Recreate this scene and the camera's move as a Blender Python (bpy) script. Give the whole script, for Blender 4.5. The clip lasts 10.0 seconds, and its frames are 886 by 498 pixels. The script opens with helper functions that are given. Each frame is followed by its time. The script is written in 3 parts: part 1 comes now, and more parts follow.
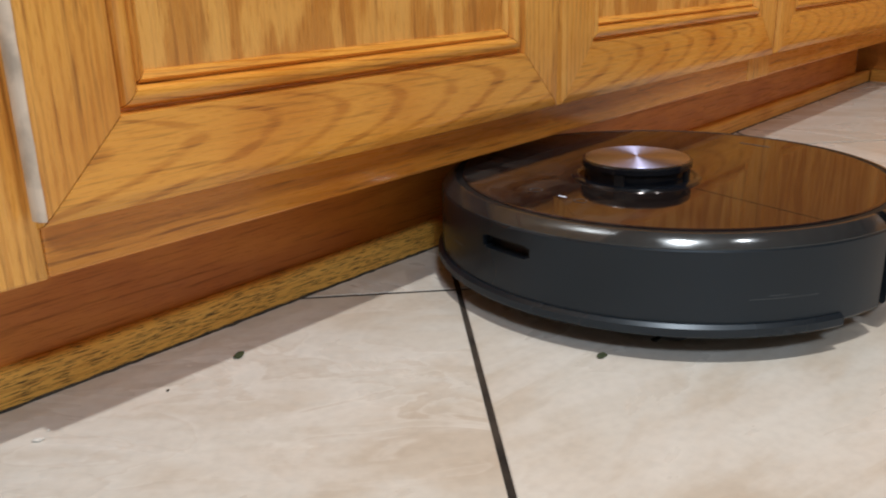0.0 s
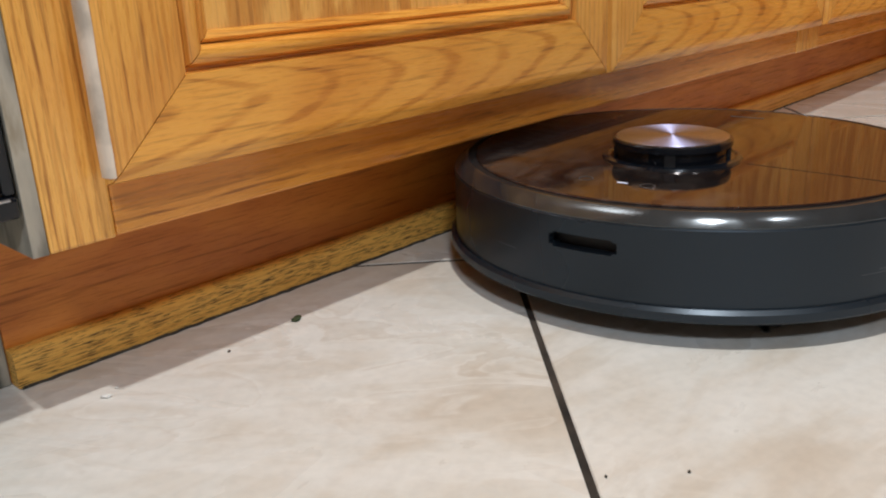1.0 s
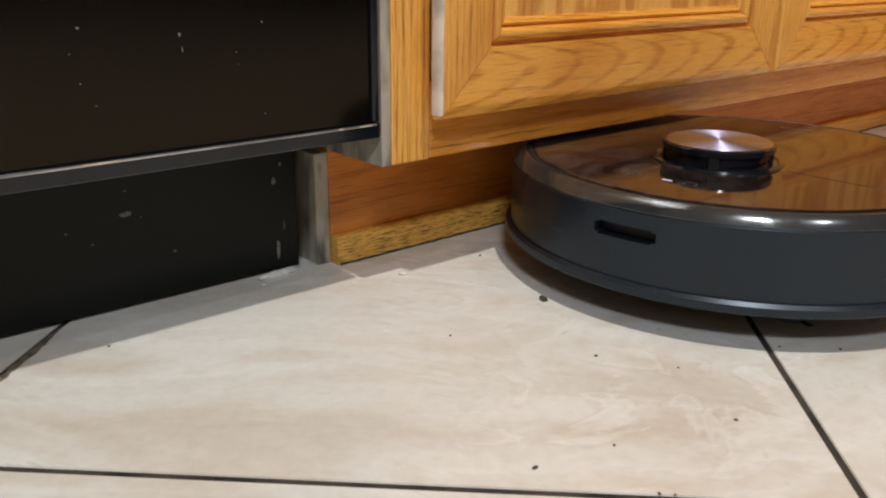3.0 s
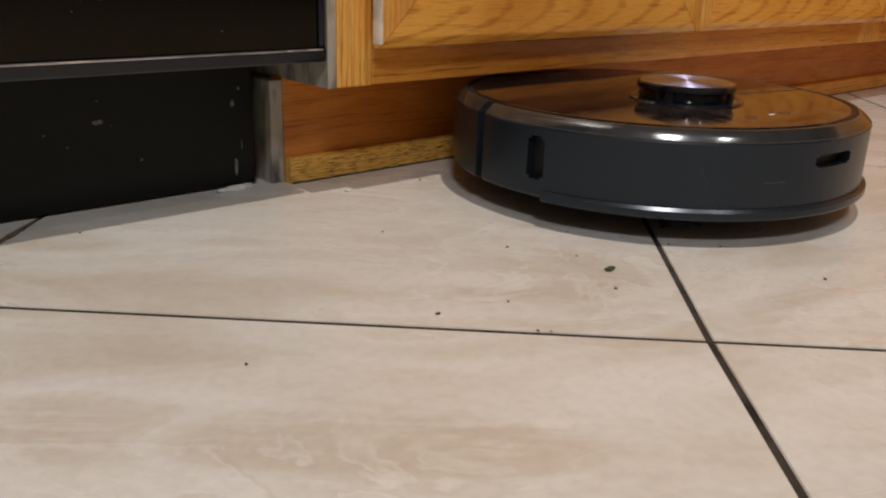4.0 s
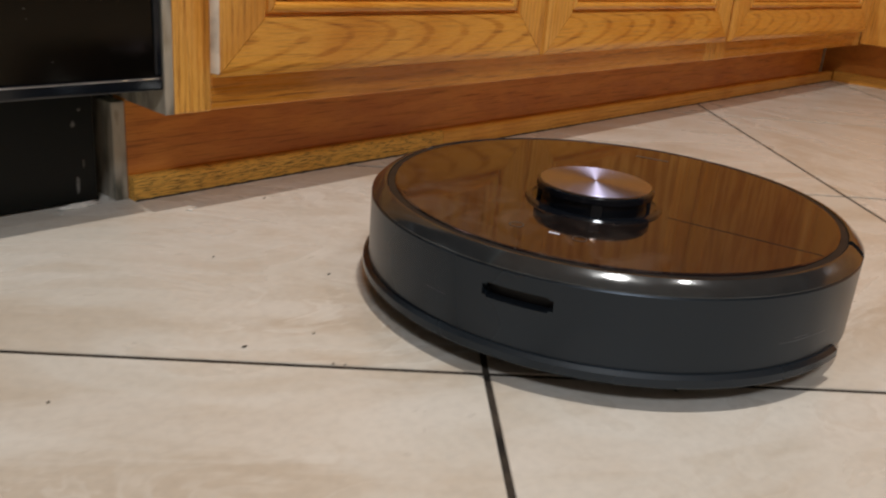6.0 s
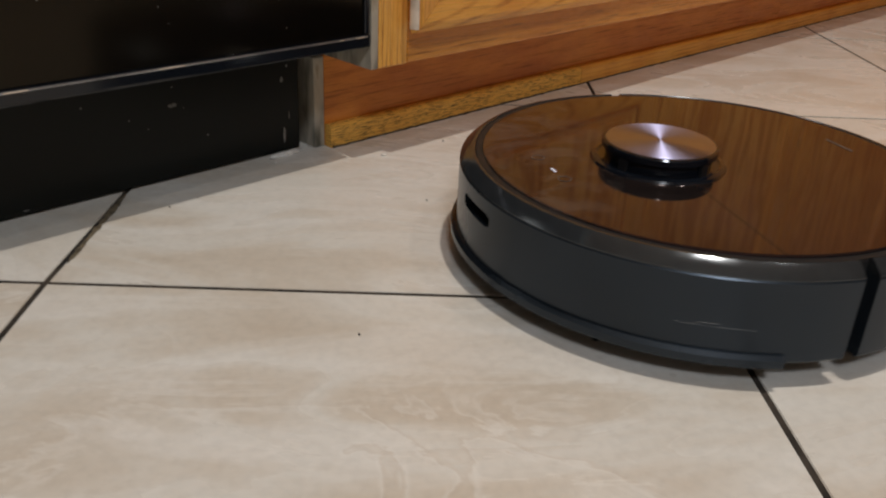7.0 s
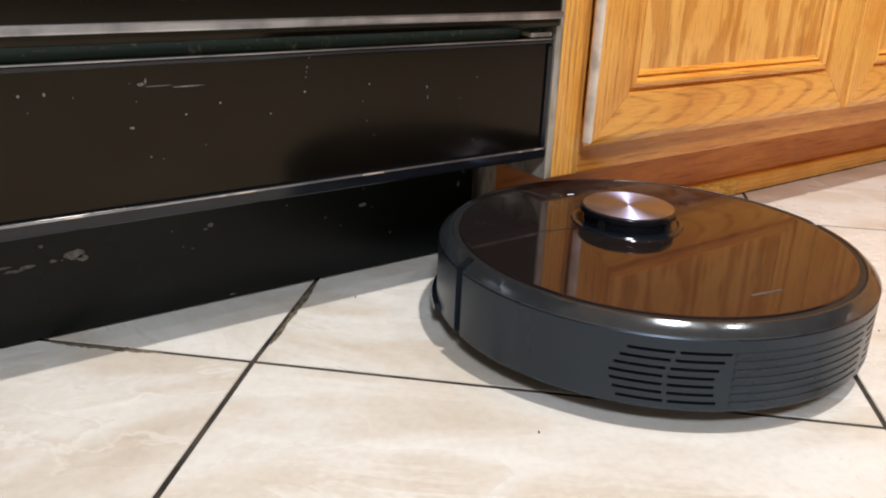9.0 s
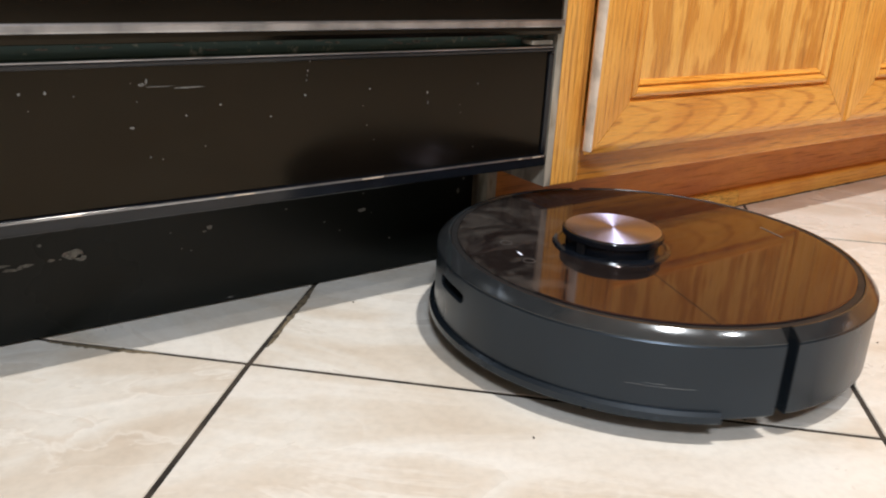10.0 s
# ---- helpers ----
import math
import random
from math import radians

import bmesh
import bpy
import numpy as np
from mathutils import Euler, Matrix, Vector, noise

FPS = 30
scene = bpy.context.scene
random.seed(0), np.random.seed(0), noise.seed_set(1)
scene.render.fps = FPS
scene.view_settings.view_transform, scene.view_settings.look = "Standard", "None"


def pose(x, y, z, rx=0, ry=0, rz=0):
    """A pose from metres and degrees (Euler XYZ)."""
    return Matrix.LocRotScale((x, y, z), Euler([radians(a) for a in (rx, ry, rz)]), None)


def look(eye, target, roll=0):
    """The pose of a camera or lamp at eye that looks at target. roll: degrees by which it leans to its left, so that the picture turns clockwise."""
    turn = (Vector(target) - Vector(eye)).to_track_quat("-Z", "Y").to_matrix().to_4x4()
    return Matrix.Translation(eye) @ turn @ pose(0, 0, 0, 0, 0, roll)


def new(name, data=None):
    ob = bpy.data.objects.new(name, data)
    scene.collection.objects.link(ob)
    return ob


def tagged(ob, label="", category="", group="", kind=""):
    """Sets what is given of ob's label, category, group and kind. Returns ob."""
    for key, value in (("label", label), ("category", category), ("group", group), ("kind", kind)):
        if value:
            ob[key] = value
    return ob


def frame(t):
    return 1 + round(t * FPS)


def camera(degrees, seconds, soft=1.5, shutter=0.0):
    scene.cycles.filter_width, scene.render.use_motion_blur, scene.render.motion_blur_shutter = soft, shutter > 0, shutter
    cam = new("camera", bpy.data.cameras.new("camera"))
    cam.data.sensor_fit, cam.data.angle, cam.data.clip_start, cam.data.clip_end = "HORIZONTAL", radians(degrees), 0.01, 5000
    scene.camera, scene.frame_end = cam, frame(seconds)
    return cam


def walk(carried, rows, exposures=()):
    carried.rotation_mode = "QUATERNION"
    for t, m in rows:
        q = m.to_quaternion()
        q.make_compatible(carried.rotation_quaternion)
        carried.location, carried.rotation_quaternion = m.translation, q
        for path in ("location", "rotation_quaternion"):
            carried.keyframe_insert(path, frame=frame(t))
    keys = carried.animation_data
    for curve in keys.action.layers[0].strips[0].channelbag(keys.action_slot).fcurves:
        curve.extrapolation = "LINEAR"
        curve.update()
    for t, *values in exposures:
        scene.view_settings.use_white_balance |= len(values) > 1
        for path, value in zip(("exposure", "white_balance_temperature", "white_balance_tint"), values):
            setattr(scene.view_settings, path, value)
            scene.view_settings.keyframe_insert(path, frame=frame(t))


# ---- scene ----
cam = camera(55.2, 10.0, soft=2.0, shutter=0.3)
PATH = [
    (0, (-0.127, -0.473, 0.235), (1.297, 0.78, -0.4), -1.4),
    (0.3, (-0.138, -0.474, 0.229), (1.251, 0.822, -0.397), -2.3),
    (0.5, (-0.143, -0.468, 0.227), (1.238, 0.832, -0.408), -2.4),
    (1, (-0.142, -0.466, 0.218), (1.226, 0.841, -0.432), -2.5),
    (1.2, (-0.154, -0.474, 0.212), (1.182, 0.863, -0.442), -3.0),
    (1.5, (-0.17, -0.481, 0.214), (1.118, 0.893, -0.458), -3.1),
    (1.8, (-0.197, -0.491, 0.214), (0.974, 0.98, -0.468), -3.3),
    (2, (-0.216, -0.495, 0.221), (0.878, 1.03, -0.47), -3.2),
    (2.2, (-0.239, -0.495, 0.227), (0.802, 1.071, -0.455), -3.0),
    (3.3, (-0.355, -0.547, 0.23), (0.906, 0.861, -0.423), 1.5),
    (3.5, (-0.356, -0.562, 0.217), (0.9, 0.846, -0.445), 1.8),
    (3.8, (-0.368, -0.594, 0.204), (0.879, 0.811, -0.482), 2.3),
    (4, (-0.371, -0.622, 0.191), (0.88, 0.795, -0.462), 1.9),
    (4.2, (-0.362, -0.632, 0.19), (0.894, 0.782, -0.459), 2.0),
    (4.5, (-0.348, -0.642, 0.201), (0.962, 0.723, -0.449), 3.1),
    (4.8, (-0.309, -0.65, 0.221), (1.101, 0.624, -0.401), 5.2),
    (5, (-0.286, -0.653, 0.236), (1.136, 0.608, -0.386), 5.7),
    (5.2, (-0.286, -0.656, 0.237), (1.147, 0.593, -0.386), 6.1),
    (6.3, (-0.394, -0.692, 0.255), (0.926, 0.585, -0.536), 3.4),
    (6.5, (-0.428, -0.676, 0.26), (0.838, 0.614, -0.595), 2.8),
    (7, (-0.482, -0.631, 0.284), (0.8, 0.623, -0.602), 2.8),
    (7.2, (-0.497, -0.622, 0.303), (0.788, 0.628, -0.584), 2.4),
    (7.5, (-0.526, -0.599, 0.311), (0.834, 0.624, -0.498), 3.9),
    (7.8, (-0.519, -0.609, 0.325), (0.756, 0.735, -0.429), 3.3),
    (8, (-0.52, -0.607, 0.316), (0.737, 0.771, -0.407), 3.1),
    (8.2, (-0.516, -0.619, 0.319), (0.699, 0.793, -0.408), 3.1),
    (8.5, (-0.529, -0.622, 0.309), (0.631, 0.847, -0.397), 2.4),
    (8.8, (-0.536, -0.628, 0.305), (0.581, 0.874, -0.4), 2.1),
    (9, (-0.538, -0.627, 0.308), (0.579, 0.874, -0.399), 2.5),
    (9.2, (-0.535, -0.622, 0.31), (0.595, 0.878, -0.38), 2.9),
    (9.5, (-0.529, -0.623, 0.309), (0.61, 0.875, -0.367), 3.6),
    (9.7, (-0.534, -0.623, 0.306), (0.61, 0.872, -0.368), 3.6),
    (10, (-0.536, -0.631, 0.303), (0.58, 0.882, -0.377), 3.2),
]
walk(cam, [(t, look(eye, target, roll)) for t, eye, target, roll in PATH],
     exposures=[(0.0, -1.56, 6150, 9), (1.0, -1.43, 5950, 8), (2.0, -1.34, 6050, 8), (3.5, -1.54, 6480, 12), (4.0, -1.86, 6700, 14), (4.5, -2.10, 7000, 15), (5.0, -1.80, 7500, 16),
                (6.5, -1.95, 6500, 11), (7.0, -1.97, 6600, 12), (7.5, -1.32, 6700, 11), (8.0, -0.86, 6500, 11), (9.0, -0.96, 6250, 12), (10.0, -0.99, 6350, 11)])

# ---- light ----
world = bpy.data.worlds.new("kitchen_world")
scene.world = world
world.use_nodes = True
world.node_tree.nodes["Background"].inputs[0].default_value = (0.9, 0.85, 0.78, 1)
world.node_tree.nodes["Background"].inputs[1].default_value = 0.15


def area_lamp(x, y, size, watts, colour=(1.0, 0.86, 0.70)):
    data = bpy.data.lights.new("area_lamp", "AREA")
    data.shape, data.size, data.energy, data.color = "DISK", size, watts, colour
    lamp = new("area_lamp", data)
    lamp.matrix_world = look((x, y, 2.385), (x, y, 0))
    return lamp


# two ceiling lamps over the floor
area_lamp(0.04, -0.68, 0.08, 92, (1.0, 0.94, 0.86))
area_lamp(0.68, -1.15, 0.10, 14, (1.0, 0.94, 0.87))
# added cool fill light, in place of an unseen window to the south-west
area_lamp(-1.50, -2.10, 0.60, 160, (0.85, 0.92, 1.0))


# ---- materials ----
def material(name, colour=(0.5, 0.5, 0.5), rough=0.5, metal=0.0):
    m = bpy.data.materials.new(name)
    m.use_nodes = True
    nt = m.node_tree
    b = nt.nodes["Principled BSDF"]
    b.inputs["Base Color"].default_value = (*colour, 1)
    b.inputs["Roughness"].default_value = rough
    b.inputs["Metallic"].default_value = metal
    return m, nt, b


def node(nt, kind, **inputs):
    n = nt.nodes.new(kind)
    for key, value in inputs.items():
        n.inputs[key.replace("_", " ")].default_value = value
    return n


def ramp(nt, source, stops):
    n = nt.nodes.new("ShaderNodeValToRGB")
    while len(n.color_ramp.elements) < len(stops):
        n.color_ramp.elements.new(0.5)
    for e, (p, c) in zip(n.color_ramp.elements, stops):
        e.position, e.color = p, (*c, 1) if len(c) == 3 else c
    nt.links.new(source, n.inputs[0])
    return n.outputs[0]


def mixed(nt, a, b, factor, blend="MIX"):
    n = nt.nodes.new("ShaderNodeMix")
    n.data_type, n.blend_type = "RGBA", blend
    for value, k in ((factor, 0), (a, 6), (b, 7)):
        if isinstance(value, (int, float)):
            n.inputs[k].default_value = value
        elif isinstance(value, tuple):
            n.inputs[k].default_value = (*value, 1)
        else:
            nt.links.new(value, n.inputs[k])
    return n.outputs[2]


def grey(v):
    return (v, v, v)


def bump(nt, b, height, strength, distance):
    n = nt.nodes.new("ShaderNodeBump")
    n.inputs["Strength"].default_value, n.inputs["Distance"].default_value = strength, distance
    nt.links.new(height, n.inputs["Height"])
    nt.links.new(n.outputs[0], b.inputs["Normal"])


def local_coords(nt, scale, spread=7.0):
    """Object coordinates, shifted by a random amount for each object."""
    tc = nt.nodes.new("ShaderNodeTexCoord")
    info = nt.nodes.new("ShaderNodeObjectInfo")
    mul = nt.nodes.new("ShaderNodeMath")
    mul.operation = "MULTIPLY"
    mul.inputs[1].default_value = spread
    nt.links.new(info.outputs["Random"], mul.inputs[0])
    add = nt.nodes.new("ShaderNodeVectorMath")
    add.operation = "ADD"
    nt.links.new(tc.outputs["Object"], add.inputs[0])
    nt.links.new(mul.outputs[0], add.inputs[1])
    mp = nt.nodes.new("ShaderNodeMapping")
    mp.inputs["Scale"].default_value = scale
    nt.links.new(add.outputs[0], mp.inputs[0])
    return add.outputs[0], mp.outputs[0]


def maths(nt, op, a, b=0.0, c=0.0):
    n = nt.nodes.new("ShaderNodeMath")
    n.operation = op
    for k, v in enumerate((a, b, c)):
        if isinstance(v, (int, float)):
            n.inputs[k].default_value = v
        else:
            nt.links.new(v, n.inputs[k])
    return n.outputs[0]


def oak(name, axis, light, dark, pore, rough=0.28, figure="lines", period=0.008, pores=0.75, strength=0.8, pore_length=0.035, pore_scale=420.0, pit=0.55, coat=0.45):
    """Varnished oak with the grain along one axis. figure: lines, arches (nested curves of a flat-sawn board) or flakes (ragged veneer streaks)."""
    m, nt, b = material(name, light, rough)
    flat, _ = local_coords(nt, (1, 1, 1))
    def stretched(k):
        mp = nt.nodes.new("ShaderNodeMapping")
        mp.inputs["Scale"].default_value = {"x": (k, 1, 1), "z": (1, 1, k), "y": (1, k, 1)}[axis]
        nt.links.new(flat, mp.inputs[0])
        return mp.outputs[0]
    sep = nt.nodes.new("ShaderNodeSeparateXYZ")
    nt.links.new(flat, sep.inputs[0])
    raw = nt.nodes.new("ShaderNodeSeparateXYZ")
    tc = nt.nodes.new("ShaderNodeTexCoord")
    nt.links.new(tc.outputs["Object"], raw.inputs[0])
    warp = node(nt, "ShaderNodeTexNoise", Scale=14.0, Detail=4.0, Roughness=0.55)
    nt.links.new(stretched(0.3), warp.inputs["Vector"])
    wob = maths(nt, "SUBTRACT", warp.outputs[0], 0.5)
    if figure == "arches":
        dz = maths(nt, "SUBTRACT", raw.outputs["Z"], 0.155)
        low, high = maths(nt, "MINIMUM", dz, 0.0), maths(nt, "MAXIMUM", dz, 0.0)
        q = maths(nt, "MULTIPLY_ADD", maths(nt, "MULTIPLY", low, low), 85.0, sep.outputs["X"])
        q = maths(nt, "MULTIPLY_ADD", maths(nt, "MULTIPLY", high, high), 330.0, q)
        q = maths(nt, "MULTIPLY_ADD", wob, 0.055, q)
    else:
        across = {"x": "Z", "z": "X", "y": "X"}[axis]
        q = maths(nt, "MULTIPLY_ADD", wob, period * (2.6 if figure == "lines" else 4.0), sep.outputs[across])
    band = maths(nt, "MULTIPLY_ADD", maths(nt, "SINE", maths(nt, "MULTIPLY", q, 6.2832 / period)), 0.5, 0.5)
    pits = node(nt, "ShaderNodeTexNoise", Scale=pore_scale, Detail=3.0, Roughness=0.6)
    nt.links.new(stretched(pore_length), pits.inputs["Vector"])
    soft = node(nt, "ShaderNodeTexNoise", Scale=110.0, Detail=6.0, Roughness=0.72)
    nt.links.new(stretched(0.10), soft.inputs["Vector"])
    blotch = node(nt, "ShaderNodeTexNoise", Scale=9.0, Detail=3.0)
    nt.links.new(flat, blotch.inputs["Vector"])
    if figure == "flakes":
        mark = ramp(nt, maths(nt, "MULTIPLY_ADD", soft.outputs[0], 0.75, maths(nt, "MULTIPLY", band, 0.25)), [(0.44, grey(0)), (0.56, grey(strength))])
    else:
        rag = maths(nt, "MULTIPLY_ADD", maths(nt, "SUBTRACT", soft.outputs[0], 0.5), 1.1, band)
        lo = 0.78 if figure == "arches" else 0.66
        mark = ramp(nt, rag, [(lo, grey(0)), (lo + 0.18, grey(strength * 0.65)), (1.0, grey(strength))])
    body = mixed(nt, light, dark, mark)
    body = mixed(nt, body, ramp(nt, blotch.outputs[0], [(0.30, (0.84, 0.70, 0.52)), (0.50, (0.98, 0.94, 0.88)), (0.66, (1.0, 1.0, 1.0))]), 1.0, "MULTIPLY")
    fibre = node(nt, "ShaderNodeTexNoise", Scale=900.0, Detail=3.0, Roughness=0.7)
    nt.links.new(stretched(0.07), fibre.inputs["Vector"])
    body = mixed(nt, body, ramp(nt, fibre.outputs[0], [(0.36, (0.70, 0.56, 0.40)), (0.46, (1.0, 1.0, 1.0))]), 0.55, "MULTIPLY")
    where = ramp(nt, pits.outputs[0], [(pit, grey(0)), (pit + 0.11, grey(pores))])
    gate = ramp(nt, mark, [(0.05, grey(0.5 if pit > 0.54 else 1.0)), (0.6, grey(1.0))])
    body = mixed(nt, body, pore, mixed(nt, where, gate, 1.0, "MULTIPLY"))
    nt.links.new(body, b.inputs["Base Color"])
    nt.links.new(ramp(nt, pits.outputs[0], [(0.4, grey(rough - 0.05)), (0.75, grey(rough + 0.25))]), b.inputs["Roughness"])
    b.inputs["Coat Weight"].default_value = coat
    b.inputs["Coat Roughness"].default_value = 0.14
    bump(nt, b, where, -0.25, 0.0006)
    return m


HONEY, AMBER, PORE = (0.86, 0.415, 0.072), (0.60, 0.235, 0.031), (0.26, 0.085, 0.012)
oak_stile = oak("oak_upright_grain", "z", (0.87, 0.455, 0.100), (0.60, 0.250, 0.040), PORE, period=0.0062, strength=0.52, pores=0.85)
oak_rail = oak("oak_arched_grain", "x", HONEY, AMBER, PORE, figure="arches", period=0.055, strength=0.75, pores=0.85)
oak_plain = oak("oak_level_grain", "x", (0.76, 0.325, 0.050), AMBER, PORE, period=0.012, strength=0.6, pores=0.9)
oak_panel = oak("oak_panel_veneer", "z", (0.87, 0.475, 0.120), (0.58, 0.240, 0.042), PORE, figure="flakes", period=0.045, pores=0.45, strength=0.75)
oak_side = oak("oak_cross_grain", "y", HONEY, AMBER, PORE, period=0.012)
toe_wood = oak("stained_toe_board", "x", (0.66, 0.250, 0.038), (0.47, 0.138, 0.017), (0.15, 0.038, 0.008), rough=0.42, coat=0.0, figure="flakes", period=0.03, pores=0.65, strength=0.35)
strip_wood = oak("raw_oak_strip", "x", (0.79, 0.435, 0.085), (0.57, 0.26, 0.040), (0.030, 0.020, 0.009), rough=0.5, coat=0.0, period=0.006, pores=0.95, strength=0.45, pore_length=0.065, pore_scale=1350.0, pit=0.525)
strip_stained = oak("varnished_oak_strip", "x", (0.76, 0.37, 0.066), (0.56, 0.22, 0.032), PORE, rough=0.4, coat=0.1, period=0.006, pores=0.6, strength=0.45)


def worn_grey():
    m, nt, b = material("worn_grey_board", (0.2, 0.2, 0.17), 0.6)
    flat, v = local_coords(nt, (1, 1, 0.25))
    n = node(nt, "ShaderNodeTexNoise", Scale=70.0, Detail=5.0)
    nt.links.new(v, n.inputs["Vector"])
    nt.links.new(ramp(nt, n.outputs[0], [(0.3, (0.09, 0.085, 0.065)), (0.5, (0.36, 0.325, 0.265)), (0.62, (0.44, 0.39, 0.31)), (0.75, (0.22, 0.17, 0.10))]), b.inputs["Base Color"])
    bump(nt, b, n.outputs[0], 0.3, 0.001)
    return m


def tile_material():
    """Glazed beige stone-look tile with slanting clouds and pale veins."""
    m, nt, b = material("beige_glazed_tile", (0.6, 0.5, 0.4), 0.25)
    flat, v = local_coords(nt, (1.0, 1.0, 1.0), 13.0)
    info = nt.nodes.new("ShaderNodeObjectInfo")
    spin = nt.nodes.new("ShaderNodeVectorRotate")
    spin.rotation_type = "Z_AXIS"
    nt.links.new(v, spin.inputs["Vector"])
    nt.links.new(maths(nt, "MULTIPLY", info.outputs["Random"], 40.0), spin.inputs["Angle"])
    def drawn(across, along):
        mp = nt.nodes.new("ShaderNodeMapping")
        mp.inputs["Scale"].default_value = (across, along, 1.0)
        nt.links.new(spin.outputs[0], mp.inputs[0])
        return mp.outputs[0]
    def clouds(vector, **inputs):
        n = node(nt, "ShaderNodeTexNoise", **inputs)
        nt.links.new(vector, n.inputs["Vector"])
        return n.outputs[0]
    wide, long = drawn(0.8, 1.5), drawn(0.6, 2.2)
    cloud = clouds(wide, Scale=6.5, Detail=5.0, Roughness=0.55, Distortion=0.7)
    patch = clouds(wide, Scale=3.2, Detail=2.0)
    vein = clouds(wide, Scale=9.0, Detail=5.0, Roughness=0.52, Distortion=1.3)
    smear = clouds(long, Scale=8.0, Detail=6.0, Roughness=0.6, Distortion=0.5)
    fleck = clouds(wide, Scale=26.0, Detail=5.0, Roughness=0.65, Distortion=0.6)
    fine = clouds(flat, Scale=160.0, Detail=3.0)
    body = ramp(nt, cloud, [(0.28, (0.58, 0.502, 0.408)), (0.42, (0.640, 0.578, 0.492)), (0.54, (0.715, 0.684, 0.622)), (0.63, (0.660, 0.602, 0.520)), (0.78, (0.61, 0.532, 0.435))])
    body = mixed(nt, body, (0.79, 0.765, 0.715), ramp(nt, smear, [(0.49, grey(0)), (0.57, grey(0.45)), (0.70, grey(0.65))]))
    near = ramp(nt, patch, [(0.46, grey(0.08)), (0.62, grey(1))])
    veins = mixed(nt, ramp(nt, vein, [(0.470, grey(0)), (0.488, grey(0.20)), (0.500, grey(0.38)), (0.511, grey(0.16)), (0.540, grey(0))]), near, 1.0, "MULTIPLY")
    body = mixed(nt, body, (0.84, 0.81, 0.755), veins)
    edge = mixed(nt, ramp(nt, vein, [(0.508, grey(0)), (0.522, grey(0.22)), (0.556, grey(0))]), near, 1.0, "MULTIPLY")
    body = mixed(nt, body, (0.47, 0.355, 0.245), edge)
    chips = mixed(nt, ramp(nt, fleck, [(0.60, grey(0)), (0.66, grey(0.6))]), ramp(nt, patch, [(0.50, grey(0)), (0.62, grey(0.9))]), 1.0, "MULTIPLY")
    body = mixed(nt, body, (0.82, 0.78, 0.71), chips)
    body = mixed(nt, body, ramp(nt, fine, [(0.3, grey(0.93)), (0.6, grey(1.0))]), 1.0, "MULTIPLY")
    nt.links.new(body, b.inputs["Base Color"])
    nt.links.new(ramp(nt, cloud, [(0.3, grey(0.34)), (0.7, grey(0.24))]), b.inputs["Roughness"])
    bump(nt, b, cloud, 0.08, 0.0012)
    return m


def speckled(name, base, speck, rough, scale, low, high, metal=0.0, coat=0.0, shine=0.5):
    """A dark finish with scattered pale dust specks and uneven gloss."""
    m, nt, b = material(name, base, rough, metal)
    b.inputs["Specular IOR Level"].default_value = shine
    b.inputs["Coat Weight"].default_value = coat
    b.inputs["Coat Roughness"].default_value = 0.04
    flat, v = local_coords(nt, (1, 1, 1), 3.0)
    n = node(nt, "ShaderNodeTexNoise", Scale=scale, Detail=4.0, Roughness=0.7)
    nt.links.new(flat, n.inputs["Vector"])
    big = node(nt, "ShaderNodeTexNoise", Scale=6.0, Detail=4.0)
    nt.links.new(flat, big.inputs["Vector"])
    spots = ramp(nt, n.outputs[0], [(low, grey(0)), (high, grey(1))])
    nt.links.new(mixed(nt, base, speck, spots), b.inputs["Base Color"])
    nt.links.new(ramp(nt, big.outputs[0], [(0.3, grey(max(rough - 0.04, 0.02))), (0.7, grey(rough + 0.07))]), b.inputs["Roughness"])
    return m


def plain(name, colour, rough, metal=0.0, scale=40.0, amount=0.25):
    m, nt, b = material(name, colour, rough, metal)
    flat, v = local_coords(nt, (1, 1, 1), 3.0)
    n = node(nt, "ShaderNodeTexNoise", Scale=scale, Detail=5.0)
    nt.links.new(flat, n.inputs["Vector"])
    lo = tuple(c * (1 - amount) for c in colour)
    nt.links.new(mixed(nt, lo, colour, ramp(nt, n.outputs[0], [(0.35, grey(0)), (0.6, grey(1))])), b.inputs["Base Color"])
    nt.links.new(ramp(nt, n.outputs[0], [(0.3, grey(min(rough + 0.08, 1))), (0.7, grey(rough))]), b.inputs["Roughness"])
    return m


grey_board = worn_grey()
tile_glaze = tile_material()
grout_mat = plain("dark_grout", (0.050, 0.038, 0.028), 0.9, scale=38.0, amount=0.78)
enamel = speckled("black_enamel", (0.003, 0.0025, 0.002), (0.25, 0.23, 0.2), 0.12, 130.0, 0.79, 0.83, shine=0.30)
enamel.node_tree.nodes["Principled BSDF"].inputs["Specular Tint"].default_value = (1.0, 0.84, 0.62, 1)
kick_enamel = speckled("dusty_black_steel", (0.006, 0.007, 0.006), (0.22, 0.21, 0.19), 0.30, 110.0, 0.77, 0.82, shine=0.2)
# steel of the door strip, also used to draw the drawer lips' highlights
steel_trim = plain("steel_trim_and_highlight", (0.60, 0.61, 0.64), 0.33, 1.0, 25.0, 0.5)
# grime specks; teal base lightened in place of light reflected into the recess
recess_mat = speckled("grimy_lit_recess", (0.055, 0.120, 0.112), (0.36, 0.40, 0.34), 0.5, 60.0, 0.60, 0.70)
shell_mat = speckled("graphite_plastic", (0.028, 0.038, 0.050), (0.06, 0.06, 0.065), 0.27, 300.0, 0.78, 0.84, metal=0.6)
